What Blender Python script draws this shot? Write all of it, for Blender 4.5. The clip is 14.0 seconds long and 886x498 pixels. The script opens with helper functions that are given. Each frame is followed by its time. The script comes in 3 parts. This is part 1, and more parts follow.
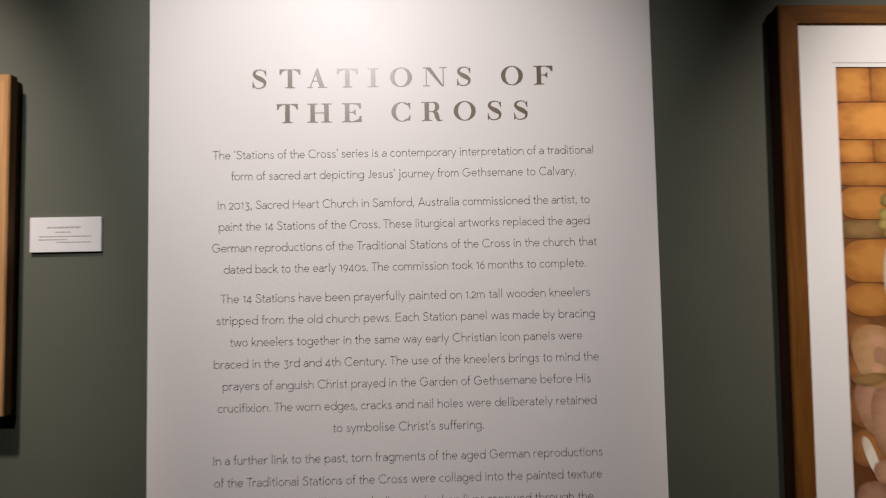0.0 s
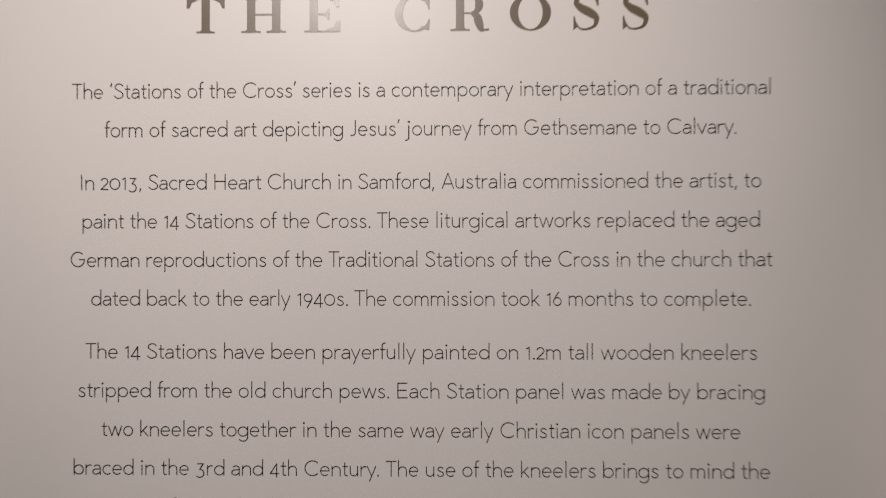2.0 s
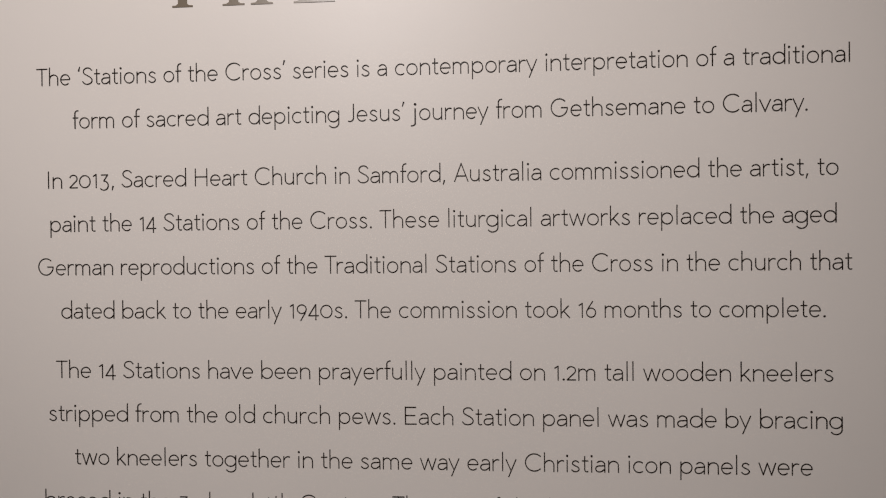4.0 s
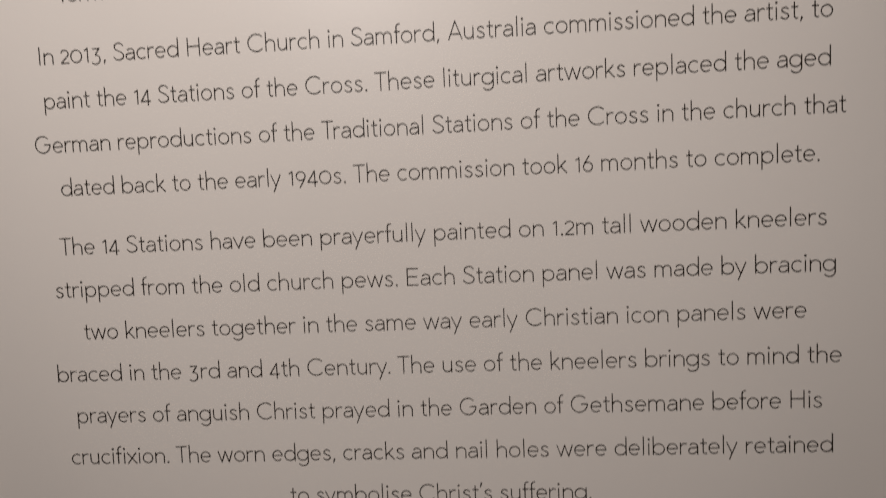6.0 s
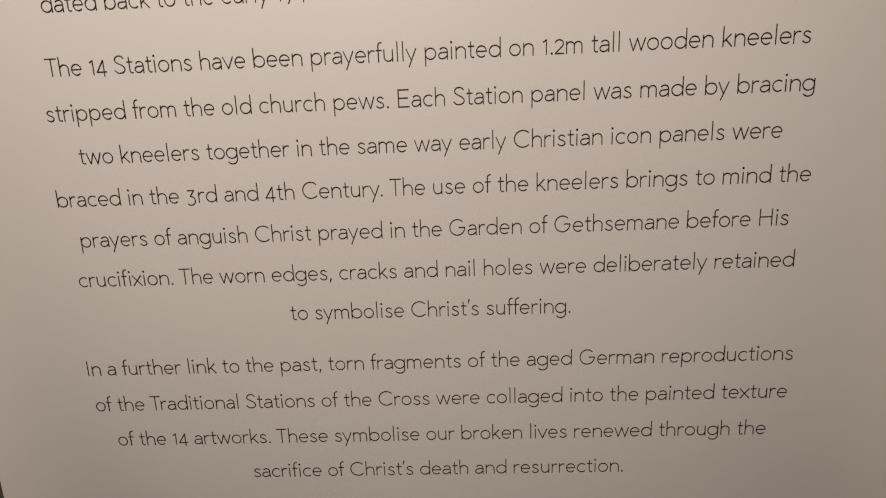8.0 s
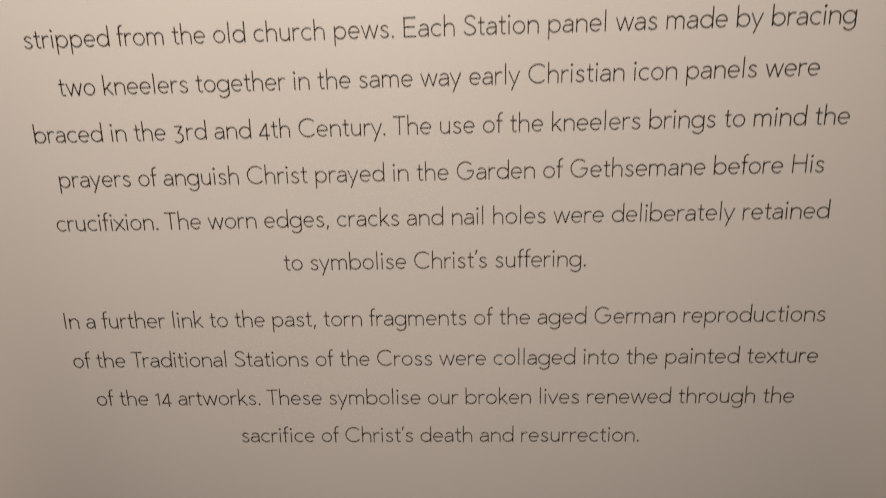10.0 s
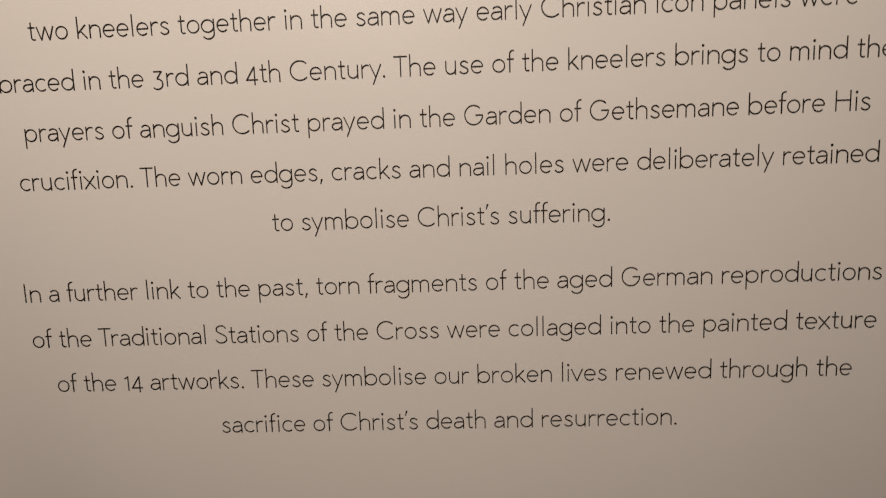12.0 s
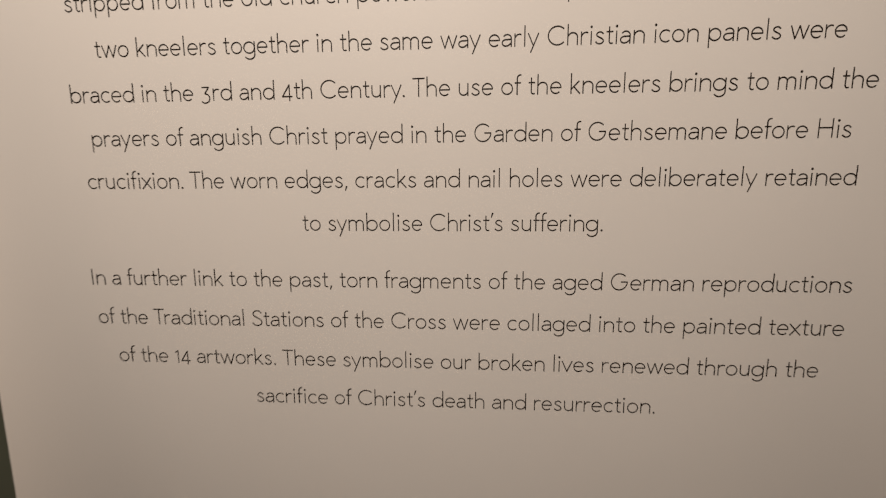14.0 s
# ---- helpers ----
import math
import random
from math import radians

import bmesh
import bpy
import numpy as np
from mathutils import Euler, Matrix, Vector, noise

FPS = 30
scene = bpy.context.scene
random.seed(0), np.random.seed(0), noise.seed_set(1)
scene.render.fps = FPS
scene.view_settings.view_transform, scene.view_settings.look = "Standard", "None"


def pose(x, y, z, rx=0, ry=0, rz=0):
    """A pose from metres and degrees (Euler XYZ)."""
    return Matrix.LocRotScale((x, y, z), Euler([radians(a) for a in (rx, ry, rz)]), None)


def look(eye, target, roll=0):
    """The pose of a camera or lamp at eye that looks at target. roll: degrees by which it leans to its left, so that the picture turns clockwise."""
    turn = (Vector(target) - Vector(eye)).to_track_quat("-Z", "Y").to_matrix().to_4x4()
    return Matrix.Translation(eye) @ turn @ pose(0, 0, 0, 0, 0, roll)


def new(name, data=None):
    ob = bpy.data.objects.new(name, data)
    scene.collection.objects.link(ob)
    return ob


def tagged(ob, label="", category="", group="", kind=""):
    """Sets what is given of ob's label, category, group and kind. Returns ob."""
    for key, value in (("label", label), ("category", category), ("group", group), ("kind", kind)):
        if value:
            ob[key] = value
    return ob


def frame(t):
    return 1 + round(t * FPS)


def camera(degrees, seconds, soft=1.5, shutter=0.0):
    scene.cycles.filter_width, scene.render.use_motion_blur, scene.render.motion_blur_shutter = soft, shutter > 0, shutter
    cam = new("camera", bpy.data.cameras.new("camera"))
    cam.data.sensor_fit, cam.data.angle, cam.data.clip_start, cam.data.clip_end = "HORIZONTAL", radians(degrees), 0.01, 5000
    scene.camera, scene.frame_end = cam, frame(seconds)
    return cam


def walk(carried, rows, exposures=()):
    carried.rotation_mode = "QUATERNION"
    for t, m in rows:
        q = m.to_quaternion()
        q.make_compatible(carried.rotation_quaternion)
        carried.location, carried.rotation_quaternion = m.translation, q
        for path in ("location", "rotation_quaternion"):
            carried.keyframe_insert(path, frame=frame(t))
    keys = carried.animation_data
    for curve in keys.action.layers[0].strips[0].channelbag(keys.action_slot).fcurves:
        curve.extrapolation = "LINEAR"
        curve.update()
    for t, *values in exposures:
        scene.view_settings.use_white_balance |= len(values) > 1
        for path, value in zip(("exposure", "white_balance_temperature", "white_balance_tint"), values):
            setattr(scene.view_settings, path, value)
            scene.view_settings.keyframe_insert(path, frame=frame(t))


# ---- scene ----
cam = camera(93.0, 14.0, soft=1.2, shutter=0.5)
PATH = [
    (0, (0.0209, -0.0330, 1.5444), (0.0462, 1.9653, 1.6220), -1.14),
    (0.2, (0.0377, 0.0261, 1.5539), (0.0371, 2.0246, 1.6306), -0.44),
    (0.5, (0.0602, 0.1212, 1.5885), (0.0268, 2.1192, 1.6704), 0.41),
    (0.7, (0.0572, 0.1675, 1.6118), (0.0491, 2.1620, 1.7600), 1.49),
    (1, (0.0502, 0.2180, 1.6366), (0.0490, 2.2138, 1.7667), 2.12),
    (1.3, (0.0303, 0.2492, 1.6269), (0.0636, 2.2449, 1.7534), 0.94),
    (1.5, (0.0178, 0.2857, 1.6115), (0.0578, 2.2832, 1.7025), -0.10),
    (1.7, (0.0051, 0.3101, 1.6042), (0.0279, 2.3094, 1.6492), -0.10),
    (2, (-0.0079, 0.3492, 1.5961), (-0.0386, 2.3489, 1.6056), -0.10),
    (2.5, (0.0053, 0.4078, 1.6007), (-0.0592, 2.4068, 1.6010), 0.35),
    (2.7, (0.0024, 0.4102, 1.6049), (-0.0677, 2.4090, 1.6051), 0.67),
    (4.8, (-0.0087, 0.4154, 1.5982), (-0.1184, 2.4124, 1.5826), -1.30),
    (5, (-0.0052, 0.4154, 1.5886), (-0.1149, 2.4124, 1.5730), -1.35),
    (5.5, (-0.0037, 0.4028, 1.5425), (-0.1168, 2.3994, 1.5122), -1.88),
    (6, (-0.0108, 0.4077, 1.4870), (-0.1017, 2.4036, 1.3980), -2.36),
    (6.5, (-0.0163, 0.3853, 1.4425), (-0.0775, 2.3783, 1.2866), -2.43),
    (7, (-0.0149, 0.3730, 1.3909), (-0.0509, 2.3553, 1.1281), -2.48),
    (7.2, (-0.0136, 0.3704, 1.3778), (-0.0561, 2.3480, 1.0827), -2.57),
    (9.3, (-0.0134, 0.4047, 1.3569), (-0.0914, 2.3747, 1.0209), -1.30),
    (9.5, (-0.0151, 0.4007, 1.3525), (-0.0882, 2.3736, 1.0330), -1.28),
    (10, (-0.0213, 0.4044, 1.3048), (-0.0817, 2.3785, 0.9895), -1.17),
    (10.5, (-0.0268, 0.4121, 1.2520), (-0.0614, 2.3953, 0.9961), -2.15),
    (11, (-0.0229, 0.4622, 1.2304), (-0.0348, 2.4446, 0.9658), -4.06),
    (11.5, (-0.0321, 0.4512, 1.2336), (-0.0837, 2.4329, 0.9691), -3.58),
    (12, (-0.0308, 0.4397, 1.2349), (-0.0857, 2.4304, 1.0494), -1.87),
    (12.5, (-0.0242, 0.4410, 1.2340), (-0.0786, 2.4354, 1.0938), -1.18),
    (13, (-0.0262, 0.4323, 1.2387), (-0.0930, 2.4270, 1.1094), -0.95),
    (13.5, (-0.0281, 0.4255, 1.2433), (-0.1184, 2.4162, 1.0726), -0.77),
    (14, (-0.0217, 0.3954, 1.2617), (-0.1551, 2.3710, 0.9804), -0.27),
]
EXPOSURES = [(0.0, -0.20, 6500, 14), (1.0, -0.25, 6650, 14), (2.0, -0.44, 6800, 14), (5.0, -0.53, 6850, 14), (6.0, -0.48, 7050, 14), (7.0, -0.30, 7300, 14), (9.5, -0.06, 7650, 14), (14.0, 0.07, 7850, 14)]
walk(cam, [(t, look(eye, target, roll)) for t, eye, target, roll in PATH], EXPOSURES)

# ---- world and lamps ----
world = bpy.data.worlds.new("gallery_air")
world.use_nodes = True
world.node_tree.nodes["Background"].inputs["Color"].default_value = (0.02, 0.018, 0.016, 1)
scene.world = world


def spot(name, eye, target, watts, degrees, blend, colour, radius=0.04):
    data = bpy.data.lights.new(name, "SPOT")
    data.energy, data.color = watts, colour
    data.spot_size, data.spot_blend, data.shadow_soft_size = radians(degrees), blend, radius
    lamp = new(name, data)
    lamp.matrix_world = look(eye, target)
    return lamp


WARM = (1.0, 0.90, 0.84)
spot("panel_spot", (-0.44, -0.70, 2.92), (-0.125, 0.81, 1.70), 184, 51.5, 1.0, (1.0, 0.975, 0.985), 0.06)
spot("left_picture_spot", (-0.88, 0.20, 2.92), (-1.10, 0.81, 1.34), 265, 41.5, 1.0, WARM)
spot("right_picture_spot", (1.05, -0.55, 2.92), (1.15, 0.81, 1.51), 225, 43.5, 1.0, (1.0, 0.88, 0.80))

# ---- materials ----


def material(name):
    m = bpy.data.materials.new(name)
    m.use_nodes = True
    nt = m.node_tree
    return m, nt, nt.nodes["Principled BSDF"]


def noise_node(nt, scale, detail=4.0, stretch=None):
    coord = nt.nodes.new("ShaderNodeTexCoord")
    tex = nt.nodes.new("ShaderNodeTexNoise")
    tex.inputs["Scale"].default_value, tex.inputs["Detail"].default_value = scale, detail
    if stretch:
        mapping = nt.nodes.new("ShaderNodeMapping")
        mapping.inputs["Scale"].default_value = stretch
        nt.links.new(coord.outputs["Object"], mapping.inputs["Vector"])
        nt.links.new(mapping.outputs["Vector"], tex.inputs["Vector"])
    else:
        nt.links.new(coord.outputs["Object"], tex.inputs["Vector"])
    return tex


def ramp_node(nt, source, low, high, at=(0.3, 0.7)):
    ramp = nt.nodes.new("ShaderNodeValToRGB")
    ramp.color_ramp.elements[0].position, ramp.color_ramp.elements[1].position = at
    ramp.color_ramp.elements[0].color, ramp.color_ramp.elements[1].color = (*low, 1), (*high, 1)
    nt.links.new(source, ramp.inputs["Fac"])
    return ramp


def painted(name, low, high, rough, patch=3.0, grain=220.0, relief=0.05, rough_swing=0.05, metal=0.0, spec=0.36):
    """A surface with broad patches, a fine grain in its relief and a slightly uneven gloss."""
    m, nt, p = material(name)
    broad = noise_node(nt, patch)
    nt.links.new(ramp_node(nt, broad.outputs["Fac"], low, high).outputs["Color"], p.inputs["Base Color"])
    uneven = noise_node(nt, patch * 4)
    mul = nt.nodes.new("ShaderNodeMapRange")
    mul.inputs["To Min"].default_value, mul.inputs["To Max"].default_value = rough - rough_swing, rough + rough_swing
    nt.links.new(uneven.outputs["Fac"], mul.inputs["Value"])
    nt.links.new(mul.outputs["Result"], p.inputs["Roughness"])
    fine = noise_node(nt, grain, 3.0)
    bump = nt.nodes.new("ShaderNodeBump")
    bump.inputs["Strength"].default_value, bump.inputs["Distance"].default_value = relief, 0.002
    nt.links.new(fine.outputs["Fac"], bump.inputs["Height"])
    nt.links.new(bump.outputs["Normal"], p.inputs["Normal"])
    p.inputs["Metallic"].default_value, p.inputs["Specular IOR Level"].default_value = metal, spec
    return m


def wood(name, dark, light, rough, stretch):
    m, nt, p = material(name)
    grain = noise_node(nt, 9.0, 8.0, stretch)
    grain.inputs["Distortion"].default_value = 0.6
    nt.links.new(ramp_node(nt, grain.outputs["Fac"], dark, light, (0.25, 0.75)).outputs["Color"], p.inputs["Base Color"])
    p.inputs["Roughness"].default_value, p.inputs["Specular IOR Level"].default_value = rough, 0.15
    bump = nt.nodes.new("ShaderNodeBump")
    bump.inputs["Strength"].default_value, bump.inputs["Distance"].default_value = 0.12, 0.001
    nt.links.new(grain.outputs["Fac"], bump.inputs["Height"])
    nt.links.new(bump.outputs["Normal"], p.inputs["Normal"])
    return m


WALL = painted("green_grey_wall_paint", (0.076, 0.082, 0.059), (0.090, 0.097, 0.070), 0.62, 2.0, 260, 0.10)
SHEET = painted("satin_white_sheet", (0.792, 0.742, 0.688), (0.818, 0.768, 0.713), 0.49, 2.5, 420, 0.03, spec=0.37)
INK = painted("dark_brown_vinyl", (0.018, 0.011, 0.007), (0.027, 0.018, 0.012), 0.58, 12, 400, 0.02, spec=0.22)
BRONZE = painted("bronze_vinyl", (0.142, 0.105, 0.062), (0.172, 0.128, 0.077), 0.39, 14, 400, 0.03, 0.03, spec=0.70)
MAT_BOARD = painted("white_mat_board", (0.77, 0.785, 0.76), (0.81, 0.825, 0.80), 0.75, 3, 500, 0.05)
CARD = painted("white_card", (0.56, 0.545, 0.525), (0.61, 0.595, 0.575), 0.6, 8, 500, 0.02)
CARD_INK = painted("grey_print", (0.33, 0.30, 0.275), (0.40, 0.365, 0.335), 0.6, 20, 400, 0.01)
UPRIGHT_WOOD = wood("brown_wood_upright", (0.084, 0.031, 0.005), (0.185, 0.074, 0.012), 0.6, (9, 9, 0.7))
LEVEL_WOOD = wood("brown_wood_level", (0.084, 0.031, 0.005), (0.185, 0.074, 0.012), 0.6, (0.7, 9, 9))
DARK_TRAY = wood("black_brown_tray", (0.030, 0.012, 0.007), (0.055, 0.023, 0.012), 0.5, (9, 9, 0.7))
PALE_UPRIGHT = wood("tan_wood_upright", (0.30, 0.15, 0.055), (0.46, 0.26, 0.11), 0.6, (9, 9, 0.7))
PALE_LEVEL = wood("tan_wood_level", (0.30, 0.15, 0.055), (0.46, 0.26, 0.11), 0.6, (0.7, 9, 9))
# Colours for the rail sides, darker than the wood of the rail faces.
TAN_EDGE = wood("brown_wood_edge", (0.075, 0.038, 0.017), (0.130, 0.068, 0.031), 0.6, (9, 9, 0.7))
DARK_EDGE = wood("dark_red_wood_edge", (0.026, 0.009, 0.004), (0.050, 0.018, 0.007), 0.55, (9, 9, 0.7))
FLOOR = wood("brown_floor_boards", (0.26, 0.18, 0.11), (0.38, 0.27, 0.17), 0.4, (0.5, 6, 6))
CEILING = painted("pale_ceiling_paint", (0.70, 0.69, 0.66), (0.76, 0.75, 0.72), 0.8)

# ---- helpers for meshes ----


def part(name, bm, mat, parent=None, label=""):
    mesh = bpy.data.meshes.new(name)
    bm.normal_update()
    bm.to_mesh(mesh)
    bm.free()
    mesh.materials.append(mat)
    ob = new(name, mesh)
    if parent:
        ob.parent = parent
    return tagged(ob, label)


def box(bm, lo, hi, bevel=0.0):
    made = bmesh.ops.create_cube(bm, size=1)["verts"]
    for v in made:
        for i in range(3):
            v.co[i] = lo[i] if v.co[i] < 0 else hi[i]
    if bevel:
        edges = list({e for v in made for e in v.link_edges})
        bmesh.ops.bevel(bm, geom=edges, offset=bevel, segments=2, affect="EDGES")
    return bm


def slab(name, lo, hi, mat, label, category, bevel=0.0):
    return tagged(part(name, box(bmesh.new(), lo, hi, bevel), mat), label, category, kind="structure")


def prism(bm, outline, front, back):
    """A closed flat piece: the outline in x and z, between two depths in y (front is the smaller)."""
    near = [bm.verts.new((x, front, z)) for x, z in outline]
    far = [bm.verts.new((x, back, z)) for x, z in outline]
    bm.faces.new(near)
    for i in range(len(outline)):
        j = (i + 1) % len(outline)
        bm.faces.new((near[j], near[i], far[i], far[j]))


def ribbon(bm, spine, widths, front, back, closed=False):
    """A band of varying width along a line of points in x and z."""
    n = len(spine)
    sides = []
    for i, (x, z) in enumerate(spine):
        if closed:
            a, b = spine[i - 1], spine[(i + 1) % n]
        else:
            a, b = spine[max(i - 1, 0)], spine[min(i + 1, n - 1)]
        dx, dz = b[0] - a[0], b[1] - a[1]
        size = math.hypot(dx, dz) or 1
        w = widths[i] / 2
        sides.append(((x - dz / size * w, z + dx / size * w), (x + dz / size * w, z - dx / size * w)))
    for i in range(n if closed else n - 1):
        (a, b), (c, d) = sides[i], sides[(i + 1) % n]
        prism(bm, [a, c, d, b], front, back)


# ---- the room ----
WALL_Y, FACE_Y = 0.8125, 0.81
slab("wall_north", (-3.2, WALL_Y, 0), (3.2, WALL_Y + 0.15, 3.0), WALL, "dark green-grey painted gallery wall", "wall")
slab("wall_south", (-3.2, -3.65, 0), (3.2, -3.5, 3.0), WALL, "dark green-grey painted gallery wall", "wall")
slab("wall_east", (3.2, -3.65, 0), (3.35, WALL_Y + 0.15, 3.0), WALL, "dark green-grey painted gallery wall", "wall")
slab("wall_west", (-3.35, -3.65, 0), (-3.2, WALL_Y + 0.15, 3.0), WALL, "dark green-grey painted gallery wall", "wall")
slab("floor", (-3.35, -3.65, -0.1), (3.35, WALL_Y + 0.15, 0), FLOOR, "brown timber gallery floor", "floor")
slab("ceiling", (-3.35, -3.65, 3.0), (3.35, WALL_Y + 0.15, 3.1), CEILING, "pale painted gallery ceiling", "ceiling")

# ---- the text panel ----
CENTRE = -0.0434
panel = tagged(new("text_panel"), "tall off-white wall panel printed with exhibition text", "text panel")
part("sheet", box(bmesh.new(), (-0.5555, FACE_Y, 0.0), (0.4675, WALL_Y, 2.998), 0.0006), SHEET, panel, "satin off-white panel sheet")

# Advance, left edge and right edge of each letter of the text, in parts of the type size.
SMALL = {'a': (0.44, 0.03, 0.40), 'b': (0.53, 0.05, 0.50), 'c': (0.44, 0.04, 0.40), 'd': (0.53, 0.04, 0.49), 'e': (0.48, 0.04, 0.45),
         'f': (0.26, 0.03, 0.27), 'g': (0.52, 0.02, 0.48), 'h': (0.49, 0.06, 0.44), 'i': (0.19, 0.06, 0.13), 'j': (0.27, -0.02, 0.21),
         'k': (0.43, 0.06, 0.42), 'l': (0.21, 0.07, 0.14), 'm': (0.72, 0.05, 0.66), 'n': (0.49, 0.06, 0.45), 'o': (0.50, 0.04, 0.47),
         'p': (0.53, 0.06, 0.49), 'r': (0.32, 0.05, 0.31), 's': (0.40, 0.05, 0.36), 't': (0.30, 0.04, 0.28), 'u': (0.48, 0.06, 0.42),
         'v': (0.43, 0.00, 0.43), 'w': (0.65, 0.02, 0.64), 'x': (0.43, 0.00, 0.43), 'y': (0.43, 0.00, 0.41)}
LARGE = {'A': (0.60, 0.05, 0.60), 'C': (0.69, 0.05, 0.64), 'E': (0.57, 0.08, 0.52), 'G': (0.75, 0.05, 0.69), 'H': (0.66, 0.08, 0.58),
         'I': (0.24, 0.09, 0.16), 'J': (0.37, 0.06, 0.30), 'S': (0.50, 0.03, 0.47), 'T': (0.49, 0.02, 0.48)}
MARKS = {',': (0.19, 0.05, 0.14), '.': (0.18, 0.06, 0.14), '‘': (0.20, 0.06, 0.15), '’': (0.15, 0.04, 0.13),
         '0': (0.54, 0.03, 0.51), '1': (0.30, 0.06, 0.22), '2': (0.40, 0.03, 0.37), '3': (0.49, 0.06, 0.42), '4': (0.46, 0.02, 0.43),
         '6': (0.44, 0.04, 0.41), '9': (0.47, 0.04, 0.43)}
METRICS = {**SMALL, **LARGE, **MARKS}
KERN = {'Tr': -0.05, 'y.': -0.04, 'fi': 0.02, '’s': -0.02}
SPACE, TYPE = 0.2365, 0.0252
STROKE = 0.0395


def arc(cx, cz, rx, rz, a0, a1, n=16):
    return [(cx + rx * math.cos(radians(a0 + (a1 - a0) * i / n)), cz + rz * math.sin(radians(a0 + (a1 - a0) * i / n))) for i in range(n + 1)]


def bowed(points, n=10):
    """A smooth line through a few points."""
    out = []
    for i in range(len(points) - 1):
        a, b, c, d = (np.array(points[min(max(j, 0), len(points) - 1)], float) for j in (i - 1, i, i + 1, i + 2))
        for k in range(n):
            t = k / n
            out.append(tuple(0.5 * (2 * b + (c - a) * t + (2 * a - 5 * b + 4 * c - d) * t * t + (3 * b - a - 3 * c + d) * t ** 3)))
    return out + [tuple(points[-1])]


def ring(cx, cz, rx, rz, n=26):
    return arc(cx, cz, rx, rz, 0, 360, n)[:-1]


def strokes(letter):
    """The centre lines of a letter of one stroke width: open lines and closed rings. Heights: x 0.45, capital 0.68, riser 0.72, tail -0.22."""
    riser, stem = [(0.06, 0.0), (0.06, 0.72)], [(0.06, 0.0), (0.06, 0.45)]
    arch = arc(0.235, 0.27, 0.165, 0.155, 165, 0, 14) + [(0.40, 0.0)]
    bowl = ring(0.26, 0.225, 0.20, 0.20)
    opened, closed = [], []
    if letter == "a":
        opened = [arc(0.22, 0.29, 0.14, 0.135, 150, 0, 12) + [(0.36, 0.0)], [(0.36, 0.26), (0.20, 0.25)] + arc(0.175, 0.138, 0.125, 0.112, 90, 270, 14) + [(0.25, 0.04), (0.36, 0.13)]]
    elif letter == "b":
        opened, closed = [riser], [bowl]
    elif letter == "c":
        opened = [arc(0.25, 0.225, 0.20, 0.20, 48, 312, 20)]
    elif letter == "d":
        opened, closed = [[(0.46, 0.0), (0.46, 0.72)]], [bowl]
    elif letter == "e":
        opened = [[(0.05, 0.23), (0.45, 0.23)], arc(0.25, 0.225, 0.20, 0.20, 0, 316, 22)]
    elif letter == "f":
        opened = [[(0.10, 0.0), (0.10, 0.59)] + arc(0.20, 0.59, 0.10, 0.115, 180, 75, 8), [(0.02, 0.425), (0.22, 0.425)]]
    elif letter == "g":
        opened, closed = [[(0.44, 0.45), (0.44, -0.02)] + arc(0.25, -0.02, 0.19, 0.175, 0, -150, 14)], [ring(0.24, 0.225, 0.20, 0.20)]
    elif letter == "h":
        opened = [riser, arch]
    elif letter == "i":
        opened, closed = [stem], [ring(0.06, 0.605, 0.022, 0.022, 12)]
    elif letter == "j":
        opened, closed = [[(0.14, 0.45), (0.14, -0.10)] + arc(0.04, -0.10, 0.10, 0.10, 0, -105, 10)], [ring(0.14, 0.605, 0.022, 0.022, 12)]
    elif letter == "k":
        opened = [riser, [(0.06, 0.16), (0.33, 0.45)], [(0.15, 0.25), (0.37, 0.0)]]
    elif letter == "l":
        opened = [riser]
    elif letter == "m":
        opened = [stem] + [arc(x, 0.285, 0.14, 0.14, 165, 0, 12) + [(x + 0.14, 0.0)] for x in (0.20, 0.48)]
    elif letter == "n":
        opened = [stem, arch]
    elif letter == "o":
        closed = [bowl]
    elif letter == "p":
        opened, closed = [[(0.06, -0.22), (0.06, 0.45)]], [bowl]
    elif letter == "r":
        opened = [stem, arc(0.235, 0.265, 0.165, 0.16, 165, 62, 9)]
    elif letter == "s":
        opened = [bowed([(0.30, 0.36), (0.20, 0.425), (0.10, 0.39), (0.075, 0.31), (0.16, 0.245), (0.26, 0.19), (0.305, 0.11), (0.24, 0.035), (0.13, 0.027), (0.04, 0.095)], 4)]
    elif letter == "t":
        opened = [[(0.13, 0.60), (0.13, 0.10)] + arc(0.205, 0.10, 0.075, 0.075, 180, 275, 8) + [(0.26, 0.035)], [(0.03, 0.425), (0.26, 0.425)]]
    elif letter == "u":
        opened = [[(0.06, 0.45), (0.06, 0.18)] + arc(0.215, 0.18, 0.155, 0.155, 180, 350, 14), [(0.37, 0.45), (0.37, 0.0)]]
    elif letter == "v":
        opened = [[(0.0, 0.45), (0.205, 0.0)], [(0.19, 0.0), (0.395, 0.45)]]
    elif letter == "w":
        opened = [[(0.0, 0.45), (0.155, 0.0)], [(0.15, 0.0), (0.305, 0.45)], [(0.295, 0.45), (0.45, 0.0)], [(0.445, 0.0), (0.60, 0.45)]]
    elif letter == "x":
        opened = [[(0.0, 0.45), (0.39, 0.0)], [(0.02, 0.0), (0.37, 0.45)]]
    elif letter == "y":
        opened = [[(0.0, 0.45), (0.205, 0.01)], [(0.40, 0.45), (0.10, -0.22)]]
    elif letter == "A":
